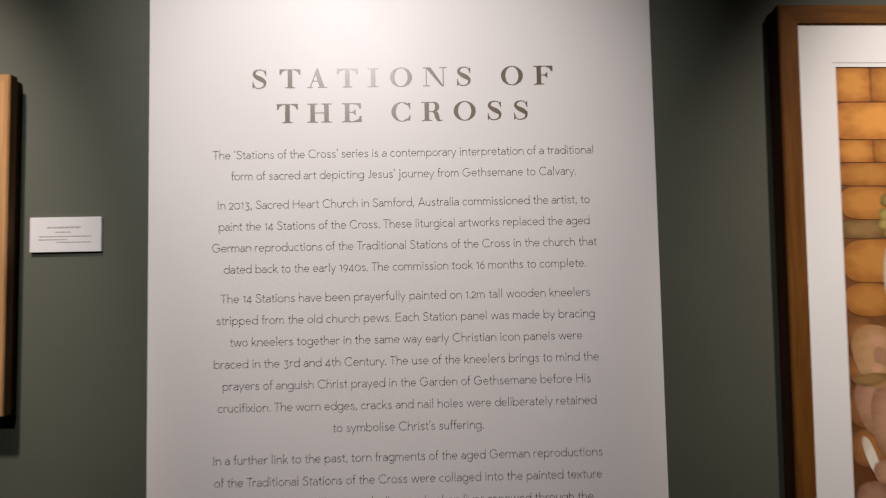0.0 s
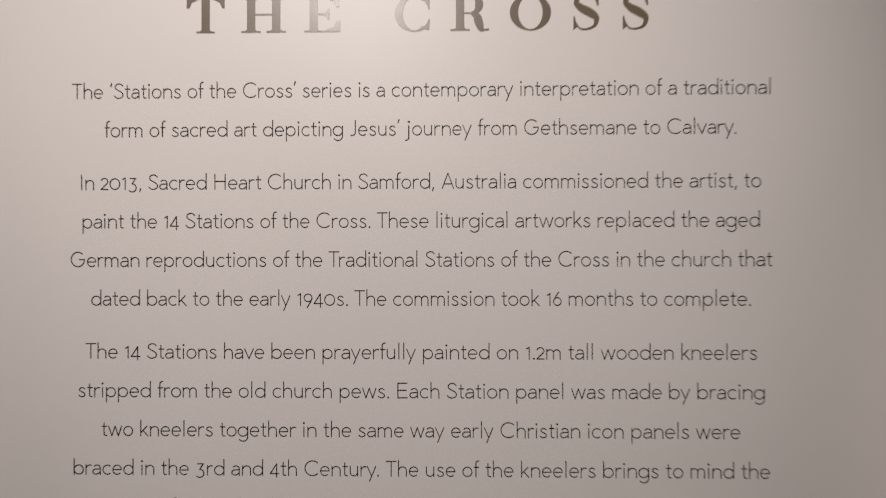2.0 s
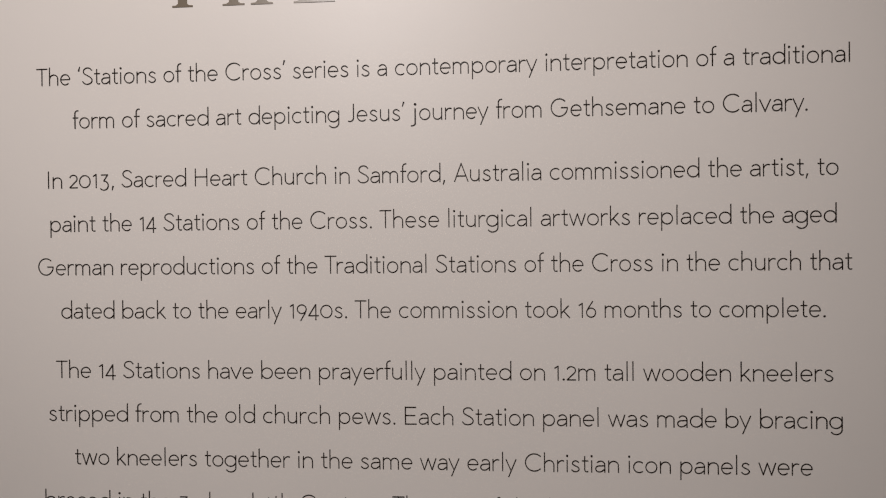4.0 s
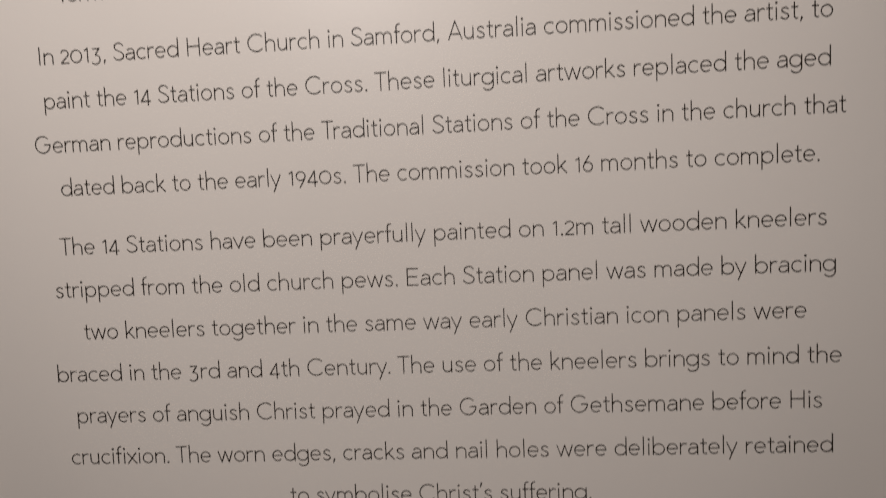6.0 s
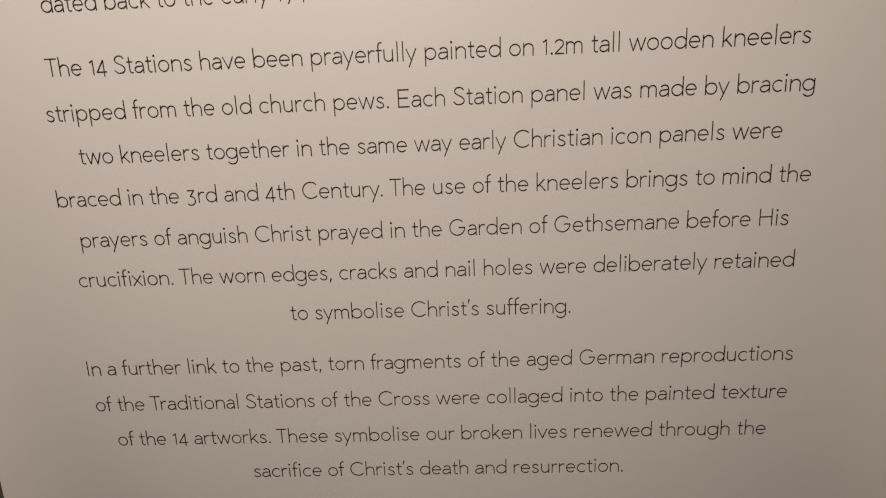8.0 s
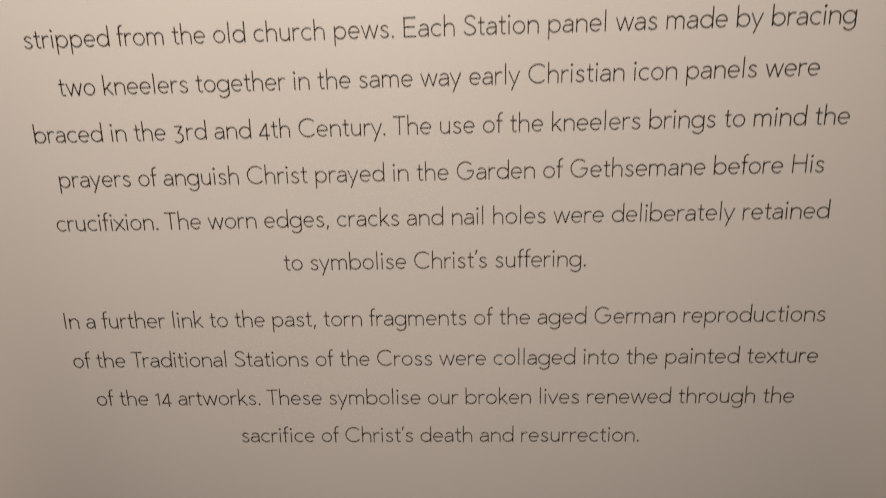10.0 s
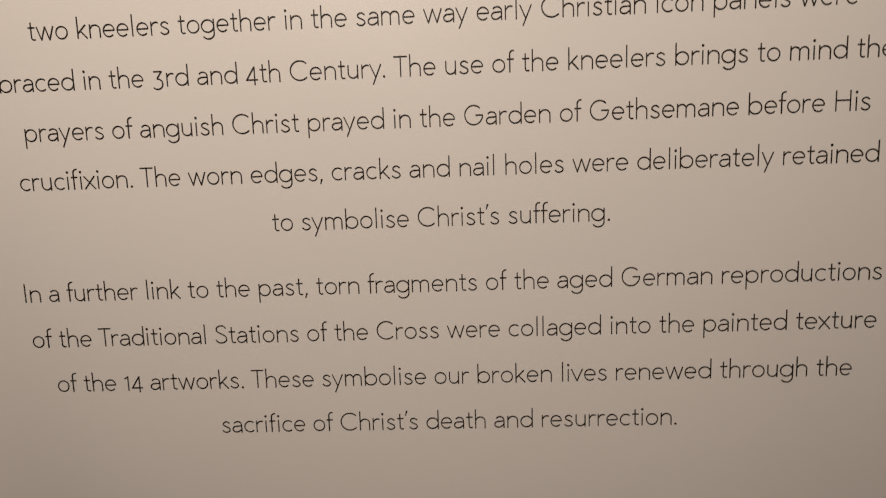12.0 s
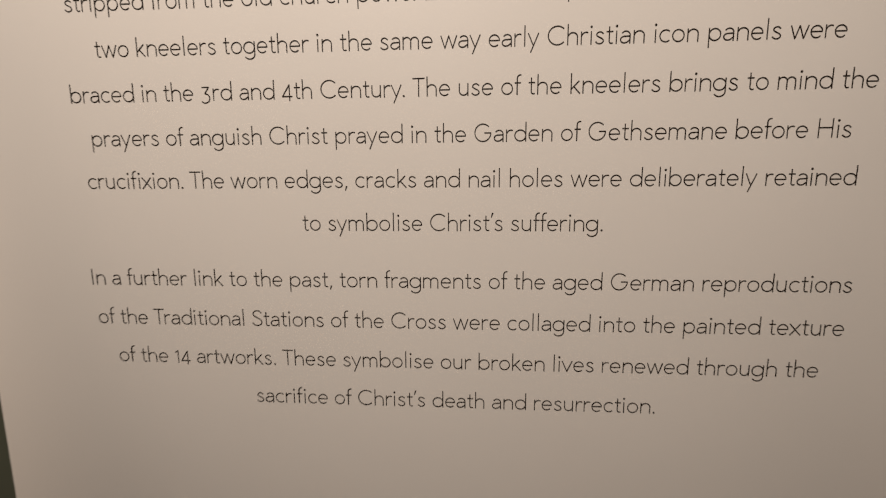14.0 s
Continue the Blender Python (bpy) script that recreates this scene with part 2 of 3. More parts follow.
        opened = [[(0.0, 0.0), (0.28, 0.69)], [(0.27, 0.69), (0.55, 0.0)], [(0.10, 0.21), (0.45, 0.21)]]
    elif letter == "C":
        opened = [arc(0.34, 0.341, 0.31, 0.32, 44, 316, 28)]
    elif letter == "E":
        opened = [[(0.06, 0.0), (0.06, 0.682)]] + [[(0.06, z), (x, z)] for z, x in ((0.025, 0.44), (0.35, 0.40), (0.657, 0.43))]
    elif letter == "G":
        opened = [arc(0.34, 0.341, 0.31, 0.32, 44, 358, 32), [(0.40, 0.335), (0.66, 0.335)]]
    elif letter == "H":
        opened = [[(0.06, 0.0), (0.06, 0.682)], [(0.56, 0.0), (0.56, 0.682)], [(0.06, 0.36), (0.56, 0.36)]]
    elif letter == "I":
        opened = [[(0.06, 0.0), (0.06, 0.682)]]
    elif letter == "J":
        opened = [[(0.24, 0.682), (0.24, 0.15)] + arc(0.11, 0.15, 0.13, 0.128, 0, -120, 12)]
    elif letter == "S":
        opened = [bowed([(0.40, 0.555), (0.31, 0.645), (0.18, 0.65), (0.085, 0.575), (0.09, 0.455), (0.20, 0.375), (0.32, 0.305), (0.405, 0.20), (0.375, 0.085),
                         (0.25, 0.026), (0.12, 0.045), (0.03, 0.14)], 4)]
    elif letter == "T":
        opened = [[(0.0, 0.657), (0.47, 0.657)], [(0.235, 0.0), (0.235, 0.682)]]
    elif letter == "0":
        closed = [ring(0.25, 0.26, 0.22, 0.235, 28)]
    elif letter == "1":
        opened = [[(0.19, 0.0), (0.19, 0.55)], [(0.19, 0.53), (0.06, 0.45)]]
    elif letter == "2":
        opened = [arc(0.20, 0.375, 0.15, 0.14, 165, -35, 14) + [(0.06, 0.035)], [(0.04, 0.025), (0.37, 0.025)]]
    elif letter == "3":
        opened = [[(0.08, 0.505), (0.36, 0.505)], [(0.35, 0.515), (0.19, 0.27)], [(0.18, 0.265)] + arc(0.19, 0.09, 0.175, 0.175, 78, -140, 16)]
    elif letter == "4":
        opened = [[(0.32, -0.07), (0.32, 0.54)], [(0.32, 0.53), (0.05, 0.10)], [(0.03, 0.10), (0.43, 0.10)]]
    elif letter == "6":
        opened, closed = [bowed([(0.05, 0.24), (0.10, 0.34), (0.19, 0.47), (0.29, 0.61)], 5)], [ring(0.22, 0.19, 0.18, 0.168)]
    elif letter == "9":
        opened, closed = [bowed([(0.39, 0.29), (0.34, 0.18), (0.26, 0.05), (0.17, -0.10)], 5)], [ring(0.22, 0.35, 0.18, 0.165)]
    elif letter == ".":
        closed = [ring(0.04, 0.036, 0.020, 0.020, 12)]
    elif letter == ",":
        opened = [[(0.085, 0.07), (0.035, -0.10)]]
    else:
        opened = [[(0.10, 0.71), (0.045, 0.53)]]
    return opened, closed


def drawn_glyph(letter):
    bm = bmesh.new()
    opened, closed = strokes(letter)
    for k, (line, loop) in enumerate([(b, False) for b in opened] + [(b, True) for b in closed]):
        widths = {"‘": [0.026, 0.062], "’": [0.062, 0.026], ",": [0.060, 0.028]}.get(letter, [STROKE] * len(line))
        ribbon(bm, line, widths, -0.02 - 0.002 * k, 0.02, loop)
    mesh = bpy.data.meshes.new("glyph")
    bm.to_mesh(mesh)
    bm.free()
    return mesh


GLYPHS = {}


def glyph(letter):
    """The letter's points and faces, fitted between its own edges."""
    if letter not in GLYPHS:
        mesh = drawn_glyph(letter)
        pts = np.array([v.co[:] for v in mesh.vertices])
        adv, left, right = METRICS[letter]
        lo, hi = pts[:, 0].min(), pts[:, 0].max()
        if right - left < 0.12:
            pts[:, 0] += (left + right - lo - hi) / 2
        else:
            pts[:, 0] = left + (pts[:, 0] - lo) / (hi - lo) * (right - left)
        GLYPHS[letter] = (pts, [tuple(p.vertices) for p in mesh.polygons])
        bpy.data.meshes.remove(mesh)
    return GLYPHS[letter]


def text_line(text, z, size):
    """One centred line of lettering on the sheet, with its foot at z."""
    pen, pts, faces = 0.0, [], []
    for k, letter in enumerate(text):
        if letter == " ":
            pen += SPACE
            continue
        p, f = glyph(letter)
        start = sum(len(a) for a in pts)
        pts.append(p + (pen, 0, 0))
        faces += [tuple(i + start for i in face) for face in f]
        pen += METRICS[letter][0] + KERN.get(text[k:k + 2], 0)
    pts = np.concatenate(pts)
    mid = (pts[:, 0].min() + pts[:, 0].max()) / 2
    scale = TYPE * size
    pts = np.stack([CENTRE + (pts[:, 0] - mid) * scale, FACE_Y - 0.0001 + pts[:, 1] * 0.012, z + pts[:, 2] * TYPE], 1)
    mesh = bpy.data.meshes.new("text_line")
    mesh.from_pydata(pts.tolist(), [], faces)
    mesh.materials.append(INK)
    ob = new("text_line", mesh)
    ob.parent = panel
    return tagged(ob, "line of thin dark brown sans-serif lettering")


PITCH = 0.0428
PARAGRAPHS = [
    (1.7658, (0.9763, 0.9779), ["The ‘Stations of the Cross’ series is a contemporary interpretation of a traditional",
                     "form of sacred art depicting Jesus’ journey from Gethsemane to Calvary."]),
    (1.6645, (0.9809, 0.9827, 0.9817, 0.9837), ["In 2013, Sacred Heart Church in Samford, Australia commissioned the artist, to",
                     "paint the 14 Stations of the Cross. These liturgical artworks replaced the aged",
                     "German reproductions of the Traditional Stations of the Cross in the church that",
                     "dated back to the early 1940s. The commission took 16 months to complete."]),
    (1.4776, (1.0088, 1.0086, 1.0037, 1.0044, 0.9996, 1.0040, 0.9995), ["The 14 Stations have been prayerfully painted on 1.2m tall wooden kneelers",
                     "stripped from the old church pews. Each Station panel was made by bracing",
                     "two kneelers together in the same way early Christian icon panels were",
                     "braced in the 3rd and 4th Century. The use of the kneelers brings to mind the",
                     "prayers of anguish Christ prayed in the Garden of Gethsemane before His",
                     "crucifixion. The worn edges, cracks and nail holes were deliberately retained",
                     "to symbolise Christ’s suffering."]),
    (1.1625, (1.0038, 1.0033, 1.0021, 1.0031), ["In a further link to the past, torn fragments of the aged German reproductions",
                     "of the Traditional Stations of the Cross were collaged into the painted texture",
                     "of the 14 artworks. These symbolise our broken lives renewed through the",
                     "sacrifice of Christ’s death and resurrection."]),
]
for top, sizes, lines in PARAGRAPHS:
    for k, line in enumerate(lines):
        text_line(line, top - k * PITCH, sizes[k])

# The heading: letters with heavy stems, hairlines and flat serifs, in parts of the capital's height.
CAP, HAIR, STEM = 0.039, 0.040, 0.235


class Sketch:
    """Draws one heading letter from bars and bands."""

    def __init__(self):
        self.bm, self.count = bmesh.new(), 0

    def depths(self):
        self.count += 1
        return -0.010 - 0.0008 * self.count, 0.0

    def bar(self, x0, z0, x1, z1):
        prism(self.bm, [(x0, z0), (x1, z0), (x1, z1), (x0, z1)], *self.depths())

    def poly(self, *outline):
        prism(self.bm, list(outline), *self.depths())

    def band(self, spine, widths, closed=False):
        ribbon(self.bm, spine, widths, *self.depths(), closed)

    def stem(self, x, foot=0.15, head=0.15, width=STEM):
        """An upright with serifs that reach out by foot and head on each side."""
        self.bar(x, 0, x + width, 1)
        for reach, z, up in ((foot, 0, 1), (head, 1, -1)):
            if reach:
                self.poly((x - reach, z), (x + width + reach, z), (x + width + reach, z + up * HAIR), (x + width + reach * 0.35, z + up * (HAIR + 0.008)),
                          (x + width, z + up * (HAIR + 0.045)), (x, z + up * (HAIR + 0.045)), (x - reach * 0.35, z + up * (HAIR + 0.008)), (x - reach, z + up * HAIR))

    def thin(self, x, head=0.13, foot=0.13, width=0.045):
        self.bar(x, 0, x + width, 1)
        if head:
            self.bar(x - head, 1 - HAIR, x + width + head, 1)
        if foot:
            self.bar(x - foot, 0, x + width + foot, HAIR)

    def beak(self, x, z, reach, drop):
        """The wedge at the end of an arm; reach and drop give its direction."""
        self.poly((x, z), (x, z + drop), (x - reach * 0.22, z + drop), (x - reach * 0.42, z + drop * 0.45), (x - reach, z + drop * 0.14), (x - reach, z))

    def ring(self, cx, rx, a0=0.0, a1=360.0, thick=STEM, n=56):
        """A round stroke, heavy at its sides and thin above and below; the ring stands a little over the line."""
        outer = arc(cx, 0.5, rx, 0.515, a0, a1, n)
        inner = arc(cx, 0.5, rx - thick, 0.515 - HAIR, a0, a1, n)
        front, back = self.depths()
        for i in range(n):
            prism(self.bm, [outer[i], outer[i + 1], inner[i + 1], inner[i]], front, back)


def heading_letter(letter):
    s = Sketch()
    if letter == "T":
        s.stem(0.425, 0.145, 0)
        s.bar(0, 1 - HAIR, 1.085, 1)
        s.beak(0.0, 1, -0.34, -0.29)
        s.beak(1.085, 1, 0.34, -0.29)
    elif letter == "I":
        s.stem(0.182, 0.18, 0.18)
    elif letter == "H":
        s.stem(0.17, 0.16, 0.16)
        s.stem(0.885, 0.16, 0.16)
        s.bar(0.38, 0.49, 0.90, 0.49 + HAIR)
    elif letter in "EF":
        s.stem(0.16, 0.155, 0.155)
        s.bar(0.30, 1 - HAIR, 1.0, 1)
        s.beak(1.0, 1, 0.38, -0.29)
        s.bar(0.38, 0.49, 0.70, 0.49 + HAIR)
        s.poly((0.72, 0.66), (0.72, 0.36), (0.68, 0.36), (0.62, 0.46), (0.50, 0.49), (0.50, 0.53), (0.62, 0.56), (0.68, 0.66))
        if letter == "E":
            s.bar(0.30, 0, 1.02, HAIR)
            s.beak(1.03, 0, 0.42, 0.32)
    elif letter == "A":
        s.poly((0.475, 1.02), (0.56, 1.02), (0.90, 0.0), (0.645, 0.0), (0.40, 0.80))
        s.poly((0.475, 1.0), (0.515, 0.94), (0.165, 0.0), (0.115, 0.0))
        s.bar(0.24, 0.33, 0.60, 0.33 + HAIR)
        s.bar(0.0, 0, 0.285, HAIR)
        s.bar(0.55, 0, 1.02, HAIR)
    elif letter == "N":
        s.thin(0.15, 0, 0.15)
        s.bar(0.0, 1 - HAIR, 0.32, 1)
        s.thin(1.035, 0.165, 0)
        s.poly((0.13, 1.0), (0.40, 1.0), (1.08, -0.02), (1.03, -0.02), (0.90, 0.06), (0.18, 0.94))
    elif letter == "O":
        s.ring(0.577, 0.577)
    elif letter == "C":
        s.ring(0.56, 0.56, 48, 312)
        s.poly((0.99, 0.98), (0.99, 0.62), (0.955, 0.62), (0.905, 0.76), (0.80, 0.90), (0.86, 0.955))
        s.poly((0.97, 0.03), (1.0, 0.34), (0.965, 0.34), (0.90, 0.20), (0.80, 0.10), (0.86, 0.05))
    elif letter == "R":
        s.stem(0.16, 0.155, 0.0)
        s.bar(0.0, 1 - HAIR, 0.55, 1)
        s.bar(0.30, 0.475, 0.62, 0.475 + HAIR)
        bowl = arc(0.60, 0.745, 0.215, 0.236, 90, -90, 20)
        s.band([(0.50, 0.981)] + bowl, [HAIR] + [HAIR + 0.19 * math.sin(math.pi * i / 20) ** 1.4 for i in range(21)])
        leg = bowed([(0.60, 0.49), (0.75, 0.40), (0.80, 0.24), (0.88, 0.05), (1.00, 0.02), (1.09, 0.035)])
        s.band(leg, [0.05 + 0.19 * math.sin(math.pi * min(i / 36, 1)) ** 0.8 for i in range(len(leg))])
    elif letter == "S":
        spine = bowed([(0.70, 0.80), (0.56, 0.955), (0.36, 0.985), (0.17, 0.90), (0.12, 0.74), (0.26, 0.60), (0.50, 0.47), (0.665, 0.32),
                       (0.62, 0.11), (0.42, 0.015), (0.22, 0.03), (0.07, 0.20)])
        n = len(spine)
        s.band(spine, [0.045 + 0.195 * math.exp(-((i / (n - 1) - 0.52) / 0.17) ** 2) + 0.05 * math.exp(-((i / (n - 1) - 0.3) / 0.08) ** 2) for i in range(n)])
        s.poly((0.735, 1.0), (0.735, 0.66), (0.70, 0.66), (0.66, 0.78), (0.60, 0.90), (0.68, 0.93))
        s.poly((0.03, -0.01), (0.03, 0.37), (0.065, 0.37), (0.10, 0.23), (0.17, 0.10), (0.10, 0.05))
    return s.bm


def heading(text, foot, starts):
    """The letters of one heading line, each at its own left edge."""
    for letter, x in zip(text.replace(" ", ""), starts):
        bm = heading_letter(letter)
        left = min(v.co.x for v in bm.verts)
        for v in bm.verts:
            v.co = (x + (v.co.x - left) * CAP, FACE_Y - 0.0001 + v.co.y * 0.02, foot + v.co.z * CAP)
        part("heading_letter", bm, BRONZE, panel, "bronze-brown serif capital letter")


heading("STATIONS OF", 1.9095, (-0.3478, -0.2933, -0.2371, -0.1774, -0.1153, -0.0695, -0.0024, 0.0669, 0.1568, 0.2240))
heading("THE CROSS", 1.8380, (-0.2988, -0.2377, -0.1679, -0.0678, -0.0066, 0.0587, 0.1281, 0.1817))

# ---- the caption card ----
card = tagged(new("caption_card"), "small white caption card fixed to the green wall", "caption card")
part("card_board", box(bmesh.new(), (-0.787, 0.808, 1.5855), (-0.6465, WALL_Y, 1.655), 0.0006), CARD, card, "white foam-backed card")
random.seed(11)
for x0, x1, z, tall in ((-0.7528, -0.6823, 1.6350, 0.0030), (-0.7360, -0.7028, 1.6255, 0.0022), (-0.7686, -0.6660, 1.6170, 0.0020), (-0.7686, -0.7133, 1.6108, 0.0020), (-0.7344, -0.6660, 1.6054, 0.0018)):
    x = x0
    while x < x1 - 0.003:
        wide = min(random.uniform(0.005, 0.013), x1 - x)
        part("print_bar", box(bmesh.new(), (x, 0.8077, z - tall / 2), (x + wide, 0.8081, z + tall / 2)), CARD_INK, card, "grey word of print")
        x += wide + 0.0016

# ---- the framed pictures ----


def framed_picture(label, width, height, depth, thick, inset, face, mat_side, mat_top, tilt, corner, art, woods, edge):
    """A frame whose top corner next to the panel lies at corner (x, z); width grows away from the panel when positive."""
    thing = tagged(new("framed_picture"), label, "framed picture")
    side = 1 if width > 0 else -1
    w = abs(width)
    front = -depth

    def rail(outline, mat):
        bm = bmesh.new()
        prism(bm, outline if side > 0 else outline[::-1], front, front + 0.0035)
        bmesh.ops.bevel(bm, geom=[e for e in bm.edges if all(abs(v.co.y - front) < 1e-6 for v in e.verts) and min(abs(e.verts[0].co.x - e.verts[1].co.x), abs(e.verts[0].co.z - e.verts[1].co.z)) < 1e-5], offset=0.0015, segments=2, affect="EDGES")
        bmesh.ops.recalc_face_normals(bm, faces=bm.faces[:])
        face_rail = part("frame_rail", bm, mat, thing, "stained timber rail")
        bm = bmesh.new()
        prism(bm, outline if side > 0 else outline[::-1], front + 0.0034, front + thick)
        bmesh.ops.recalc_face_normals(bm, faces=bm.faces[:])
        part("rail_edge", bm, edge, face_rail, "side of the rail, darker than its face")

    o = [(0, 0), (side * w, 0), (side * w, -height), (0, -height)]
    i = [(side * face, -face), (side * (w - face), -face), (side * (w - face), face - height), (side * face, face - height)]
    for k in range(4):
        j = (k + 1) % 4
        rail([o[k], o[j], i[j], i[k]], woods[k % 2])
    xs = sorted((side * face, side * (w - face)))
    hole = [sorted((side * (face + mat_side), side * (w - face - mat_side))), (-(height - face - mat_top), -(face + mat_top))]
    for lo, hi in (((xs[0], hole[1][1]), (xs[1], -face)), ((xs[0], face - height), (xs[1], hole[1][0])),
                   ((xs[0], hole[1][0]), (hole[0][0], hole[1][1])), ((hole[0][1], hole[1][0]), (xs[1], hole[1][1]))):
        part("mat_border", box(bmesh.new(), (lo[0], front + 0.004, lo[1]), (hi[0], front + 0.0065, hi[1])), MAT_BOARD, thing, "white mat board")
    gx, gz = (hole[0][0] - 0.007, hole[0][1] + 0.007), (hole[1][0] - 0.009, hole[1][1] + 0.009)
    for lo, hi in (((gx[0], gz[1] - 0.0012), (gx[1], gz[1])), ((gx[0], gz[0]), (gx[1], gz[0] + 0.0012))):
        part("mat_line", box(bmesh.new(), (lo[0], front + 0.0037, lo[1]), (hi[0], front + 0.005, hi[1])), CARD_INK, thing, "fine grey ruled line")
    part("backing", box(bmesh.new(), (xs[0], front + 0.0078, face - height), (xs[1], front + thick - 0.0005, -face)), MAT_BOARD, thing)
    tray = sorted((side * inset, side * (w - inset)))
    # The tray is set in from the rails and coloured near-black.
    part("back_tray", box(bmesh.new(), (tray[0], front + thick, inset - height), (tray[1], 0.0, -inset), 0.001), DARK_TRAY, thing, "near-black tray behind the frame")
    art(thing, hole, front + 0.0070, side)
    thing.matrix_world = Matrix.Translation((corner[0], WALL_Y - 0.0005, corner[1])) @ pose(0, 0, 0, 0, tilt, 0)
    return thing


def paint(name, edge, heart):
    """Artist's paint: each patch is laid in darker at its rim and lighter at its heart, with brush marks."""
    m, nt, p = material(name)
    coord, mapping, round_fade = (nt.nodes.new(k) for k in ("ShaderNodeTexCoord", "ShaderNodeMapping", "ShaderNodeTexGradient"))
    mapping.inputs["Location"].default_value, mapping.inputs["Scale"].default_value = (-0.8, 0, -0.85), (1.6, 0, 1.6)
    round_fade.gradient_type = "SPHERICAL"
    nt.links.new(coord.outputs["Generated"], mapping.inputs["Vector"])
    nt.links.new(mapping.outputs["Vector"], round_fade.inputs["Vector"])
    brush = noise_node(nt, 38.0, 5.0, (1, 1, 1.8))
    mix = nt.nodes.new("ShaderNodeMath")
    mix.operation = "MULTIPLY_ADD"
    mix.inputs[1].default_value = 0.75
    nt.links.new(brush.outputs["Fac"], mix.inputs[0])
    nt.links.new(round_fade.outputs["Fac"], mix.inputs[2])
    colour = ramp_node(nt, mix.outputs["Value"], edge, heart, (0.30, 1.0))
    tone, span, hue = (nt.nodes.new(k) for k in ("ShaderNodeObjectInfo", "ShaderNodeMapRange", "ShaderNodeHueSaturation"))
    span.inputs["To Min"].default_value, span.inputs["To Max"].default_value = 0.68, 1.12
    nt.links.new(tone.outputs["Random"], span.inputs["Value"])
    nt.links.new(span.outputs["Result"], hue.inputs["Value"])
    nt.links.new(colour.outputs["Color"], hue.inputs["Color"])
    nt.links.new(hue.outputs["Color"], p.inputs["Base Color"])
    p.inputs["Roughness"].default_value, p.inputs["Specular IOR Level"].default_value = 0.55, 0.3
    return m


STONE = paint("ochre_paint", (0.34, 0.115, 0.020), (0.64, 0.29, 0.06))
STONE_DIM = paint("brown_paint", (0.12, 0.045, 0.014), (0.36, 0.15, 0.045))
MOSS = paint("moss_paint", (0.15, 0.085, 0.025), (0.34, 0.20, 0.07))
JOINT = paint("joint_paint", (0.17, 0.062, 0.018), (0.26, 0.105, 0.032))
BLUSH = paint("blush_paint", (0.44, 0.25, 0.115), (0.54, 0.30, 0.17))
PALE = paint("pale_paint", (0.52, 0.42, 0.28), (0.78, 0.72, 0.60))
TAN = paint("tan_paint", (0.36, 0.17, 0.050), (0.60, 0.36, 0.17))
ROSE = paint("rose_paint", (0.26, 0.11, 0.055), (0.56, 0.32, 0.19))
LEAF = paint("leaf_paint", (0.13, 0.09, 0.02), (0.38, 0.30, 0.09))


def blob(bm, cx, cz, rx, rz, front, lean=0.0, wobble=0.0, n=26):
    pts = []
    for k in range(n):
        a = 2 * math.pi * k / n
        r = 1 + wobble * math.sin(3 * a + cx * 40)
        x, z = rx * r * math.cos(a), rz * r * math.sin(a)
        c, s = math.cos(radians(lean)), math.sin(radians(lean))
        pts.append((cx + c * x - s * z, cz + s * x + c * z))
    prism(bm, pts, front, front + 0.0004)


def rounded(bm, x0, z0, x1, z1, front, power=5.0, skew=0.0, n=36):
    """A block with soft corners, a little out of true."""
    cx, cz, rx, rz = (x0 + x1) / 2, (z0 + z1) / 2, (x1 - x0) / 2, (z1 - z0) / 2
    pts = []
    for k in range(n):
        a = 2 * math.pi * k / n
        c, q = math.cos(a), math.sin(a)
        x = math.copysign(abs(c) ** (2 / power), c)
        z = math.copysign(abs(q) ** (2 / power), q)
        pts.append((cx + rx * x * (1 + 0.012 * math.sin(5 * a + cx * 70)), cz + rz * z + skew * rz * x))
    prism(bm, pts, front, front + 0.0006)


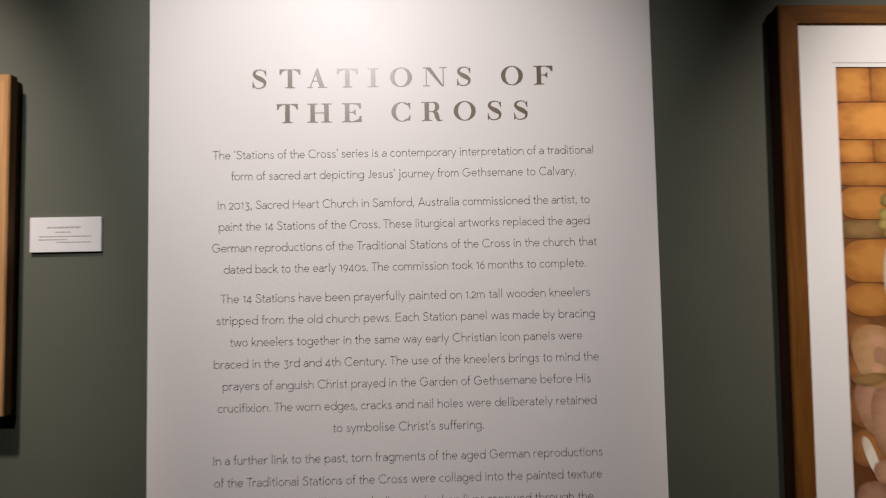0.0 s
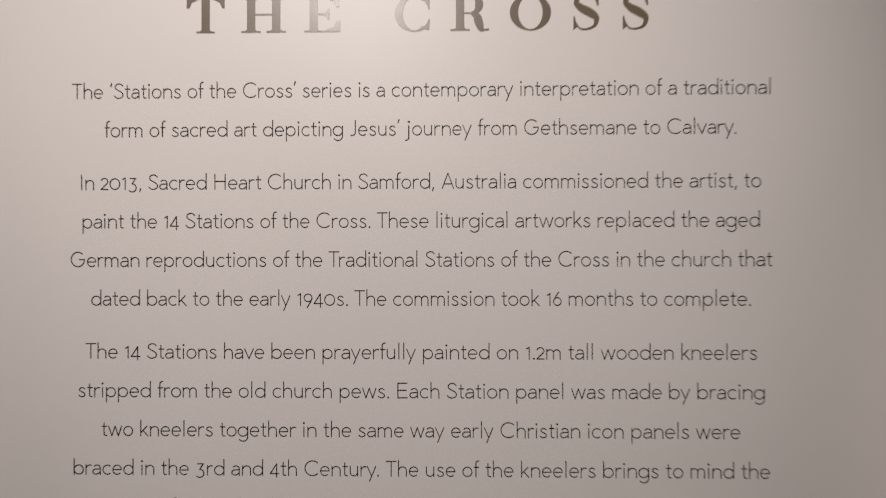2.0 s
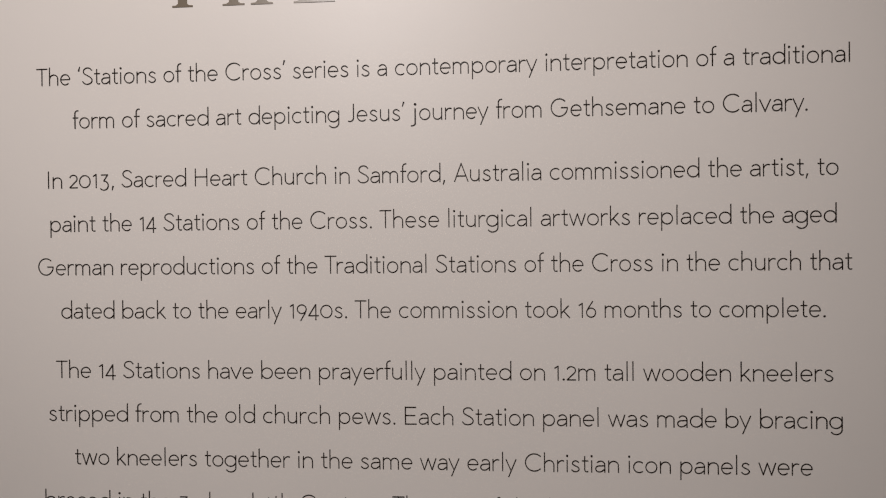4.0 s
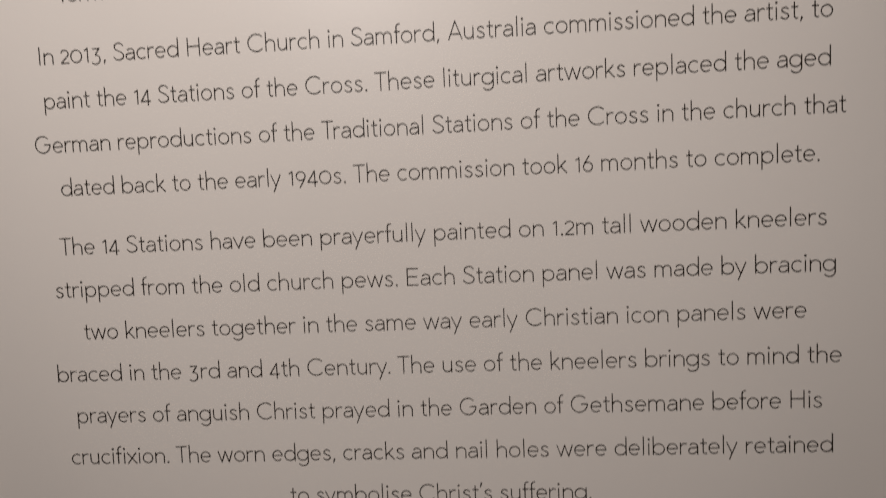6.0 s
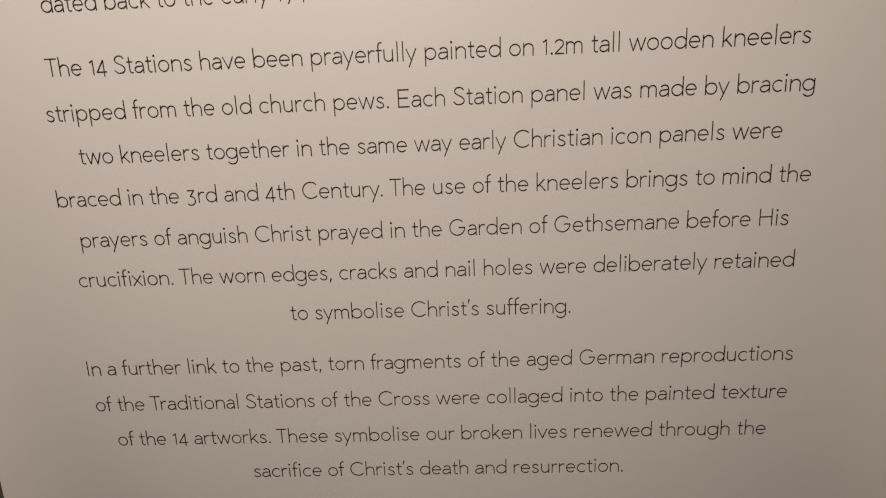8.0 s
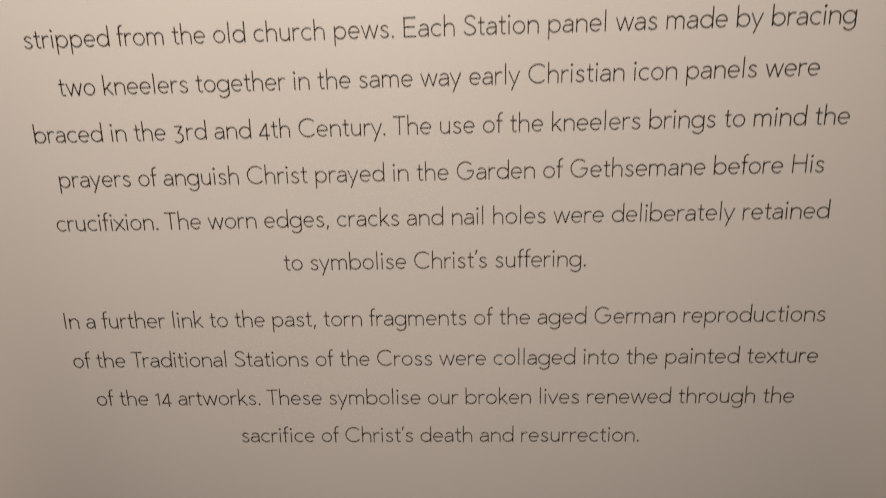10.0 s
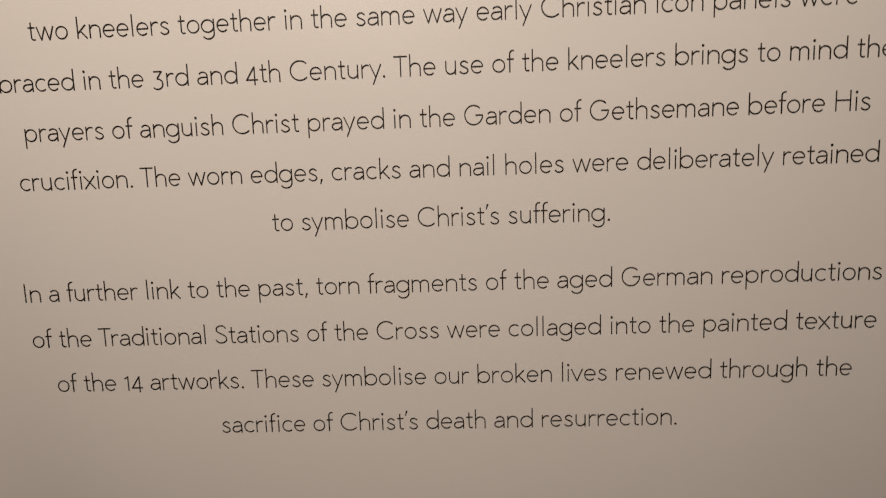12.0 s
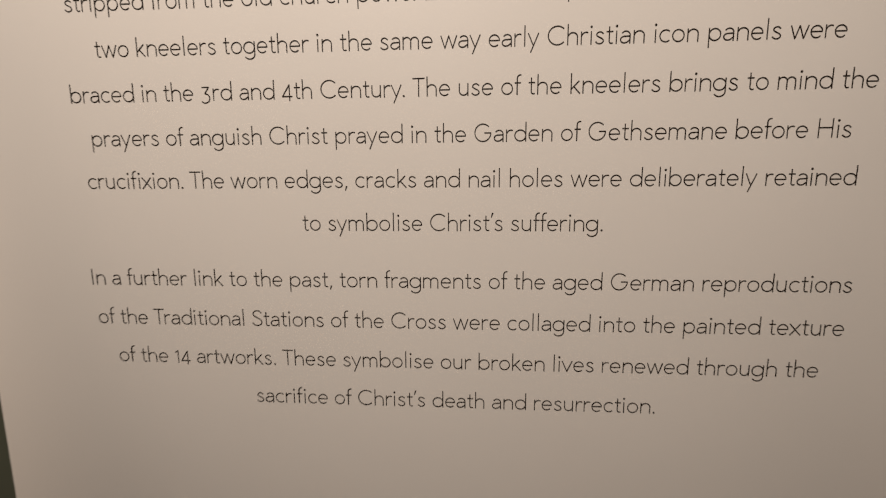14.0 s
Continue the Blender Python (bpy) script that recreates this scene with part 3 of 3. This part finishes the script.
def stone_painting(thing, hole, y, side):
    (x0, x1), (z0, z1) = hole
    part("painting_ground", box(bmesh.new(), (x0, y - 0.0005, z0), (x1, y + 0.001, z1)), JOINT, thing, "dark brown painted ground")
    random.seed(4)
    z, first_row = z1 - 0.001, True
    for row, (tall, first, power, mat) in enumerate(((0.070, 0.071, 16, STONE), (0.076, 0.190, 12, STONE), (0.046, 0.071, 16, STONE), (0.047, 0.125, 7, STONE), (0.067, 0.115, 3.6, STONE),
                                                     (0.038, 0.090, 5, MOSS), (0.086, 0.120, 3.2, STONE), (0.067, 0.100, 2.6, STONE), (0.070, 0.060, 3, STONE_DIM), (0.065, 0.080, 3, STONE_DIM),
                                                     (0.080, 0.070, 3, STONE_DIM), (0.075, 0.090, 3, STONE_DIM), (0.070, 0.080, 3, STONE_DIM))):
        x = x0
        while x < x1 - 0.012 and z - tall > z0:
            wide = min(first if x == x0 else random.uniform(0.08, 0.14), x1 - x)
            bm = bmesh.new()
            rounded(bm, x + 0.0008, z - tall + 0.0012, x + wide - 0.0012, z - 0.0008, y - 0.0012, power, random.uniform(-0.05, 0.05) if power < 6 else 0.0)
            part("painted_stone", bm, mat, thing, "ochre painted stone block")
            x += wide
        z -= tall
    layers = (("painted_leaves", LEAF, ((0.098, -0.268, 0.020, 0.014), (0.092, -0.296, 0.018, 0.013), (0.086, -0.316, 0.014, 0.010), (0.104, -0.332, 0.020, 0.014))),
              ("painted_drapery", PALE, ((0.108, -0.425, 0.030, 0.070),)),
              ("painted_form", ROSE, ((0.024, -0.665, 0.050, 0.062), (0.080, -0.700, 0.040, 0.070))),
              ("painted_bread", TAN, ((0.036, -0.570, 0.046, 0.062),)),
              ("painted_patch", BLUSH, ((0.060, -0.545, 0.018, 0.014), (0.066, -0.575, 0.014, 0.020), (0.058, -0.598, 0.012, 0.012))),
              ("painted_shade", MOSS, ((0.030, -0.618, 0.036, 0.012),)),
              ("painted_roll", PALE, ((0.040, -0.770, 0.010, 0.048), (0.062, -0.850, 0.010, 0.040))),
              ("painted_cloth", ROSE, ((0.070, -0.795, 0.030, 0.024), (0.030, -0.850, 0.034, 0.040))))
    lift = 0.0013
    for name, mat, spots in layers:
        for dx, dz, rx, rz in spots:
            if x0 + dx - rx * 1.2 < x0:
                dx = rx * 1.2
            lift += 0.00005
            bm = bmesh.new()
            blob(bm, x0 + dx, z1 + dz, rx, rz, y - lift, 20 if name == "painted_roll" else 6, 0.07)
            part(name, bm, mat, thing)


def plain_print(thing, hole, y, side):
    (x0, x1), (z0, z1) = hole
    part("print", box(bmesh.new(), (x0, y - 0.0006, z0), (x1, y + 0.001, z1)), STONE_DIM, thing, "brown printed picture")


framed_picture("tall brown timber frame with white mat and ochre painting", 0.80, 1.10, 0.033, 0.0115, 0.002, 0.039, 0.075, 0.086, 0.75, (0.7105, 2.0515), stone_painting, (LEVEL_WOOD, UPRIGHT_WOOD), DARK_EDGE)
framed_picture("smaller tan timber frame hung on the green wall", -0.56, 0.658, 0.031, 0.0160, 0.005, 0.034, 0.06, 0.06, 0.1, (-0.8055, 1.9330), plain_print, (PALE_LEVEL, PALE_UPRIGHT), TAN_EDGE)
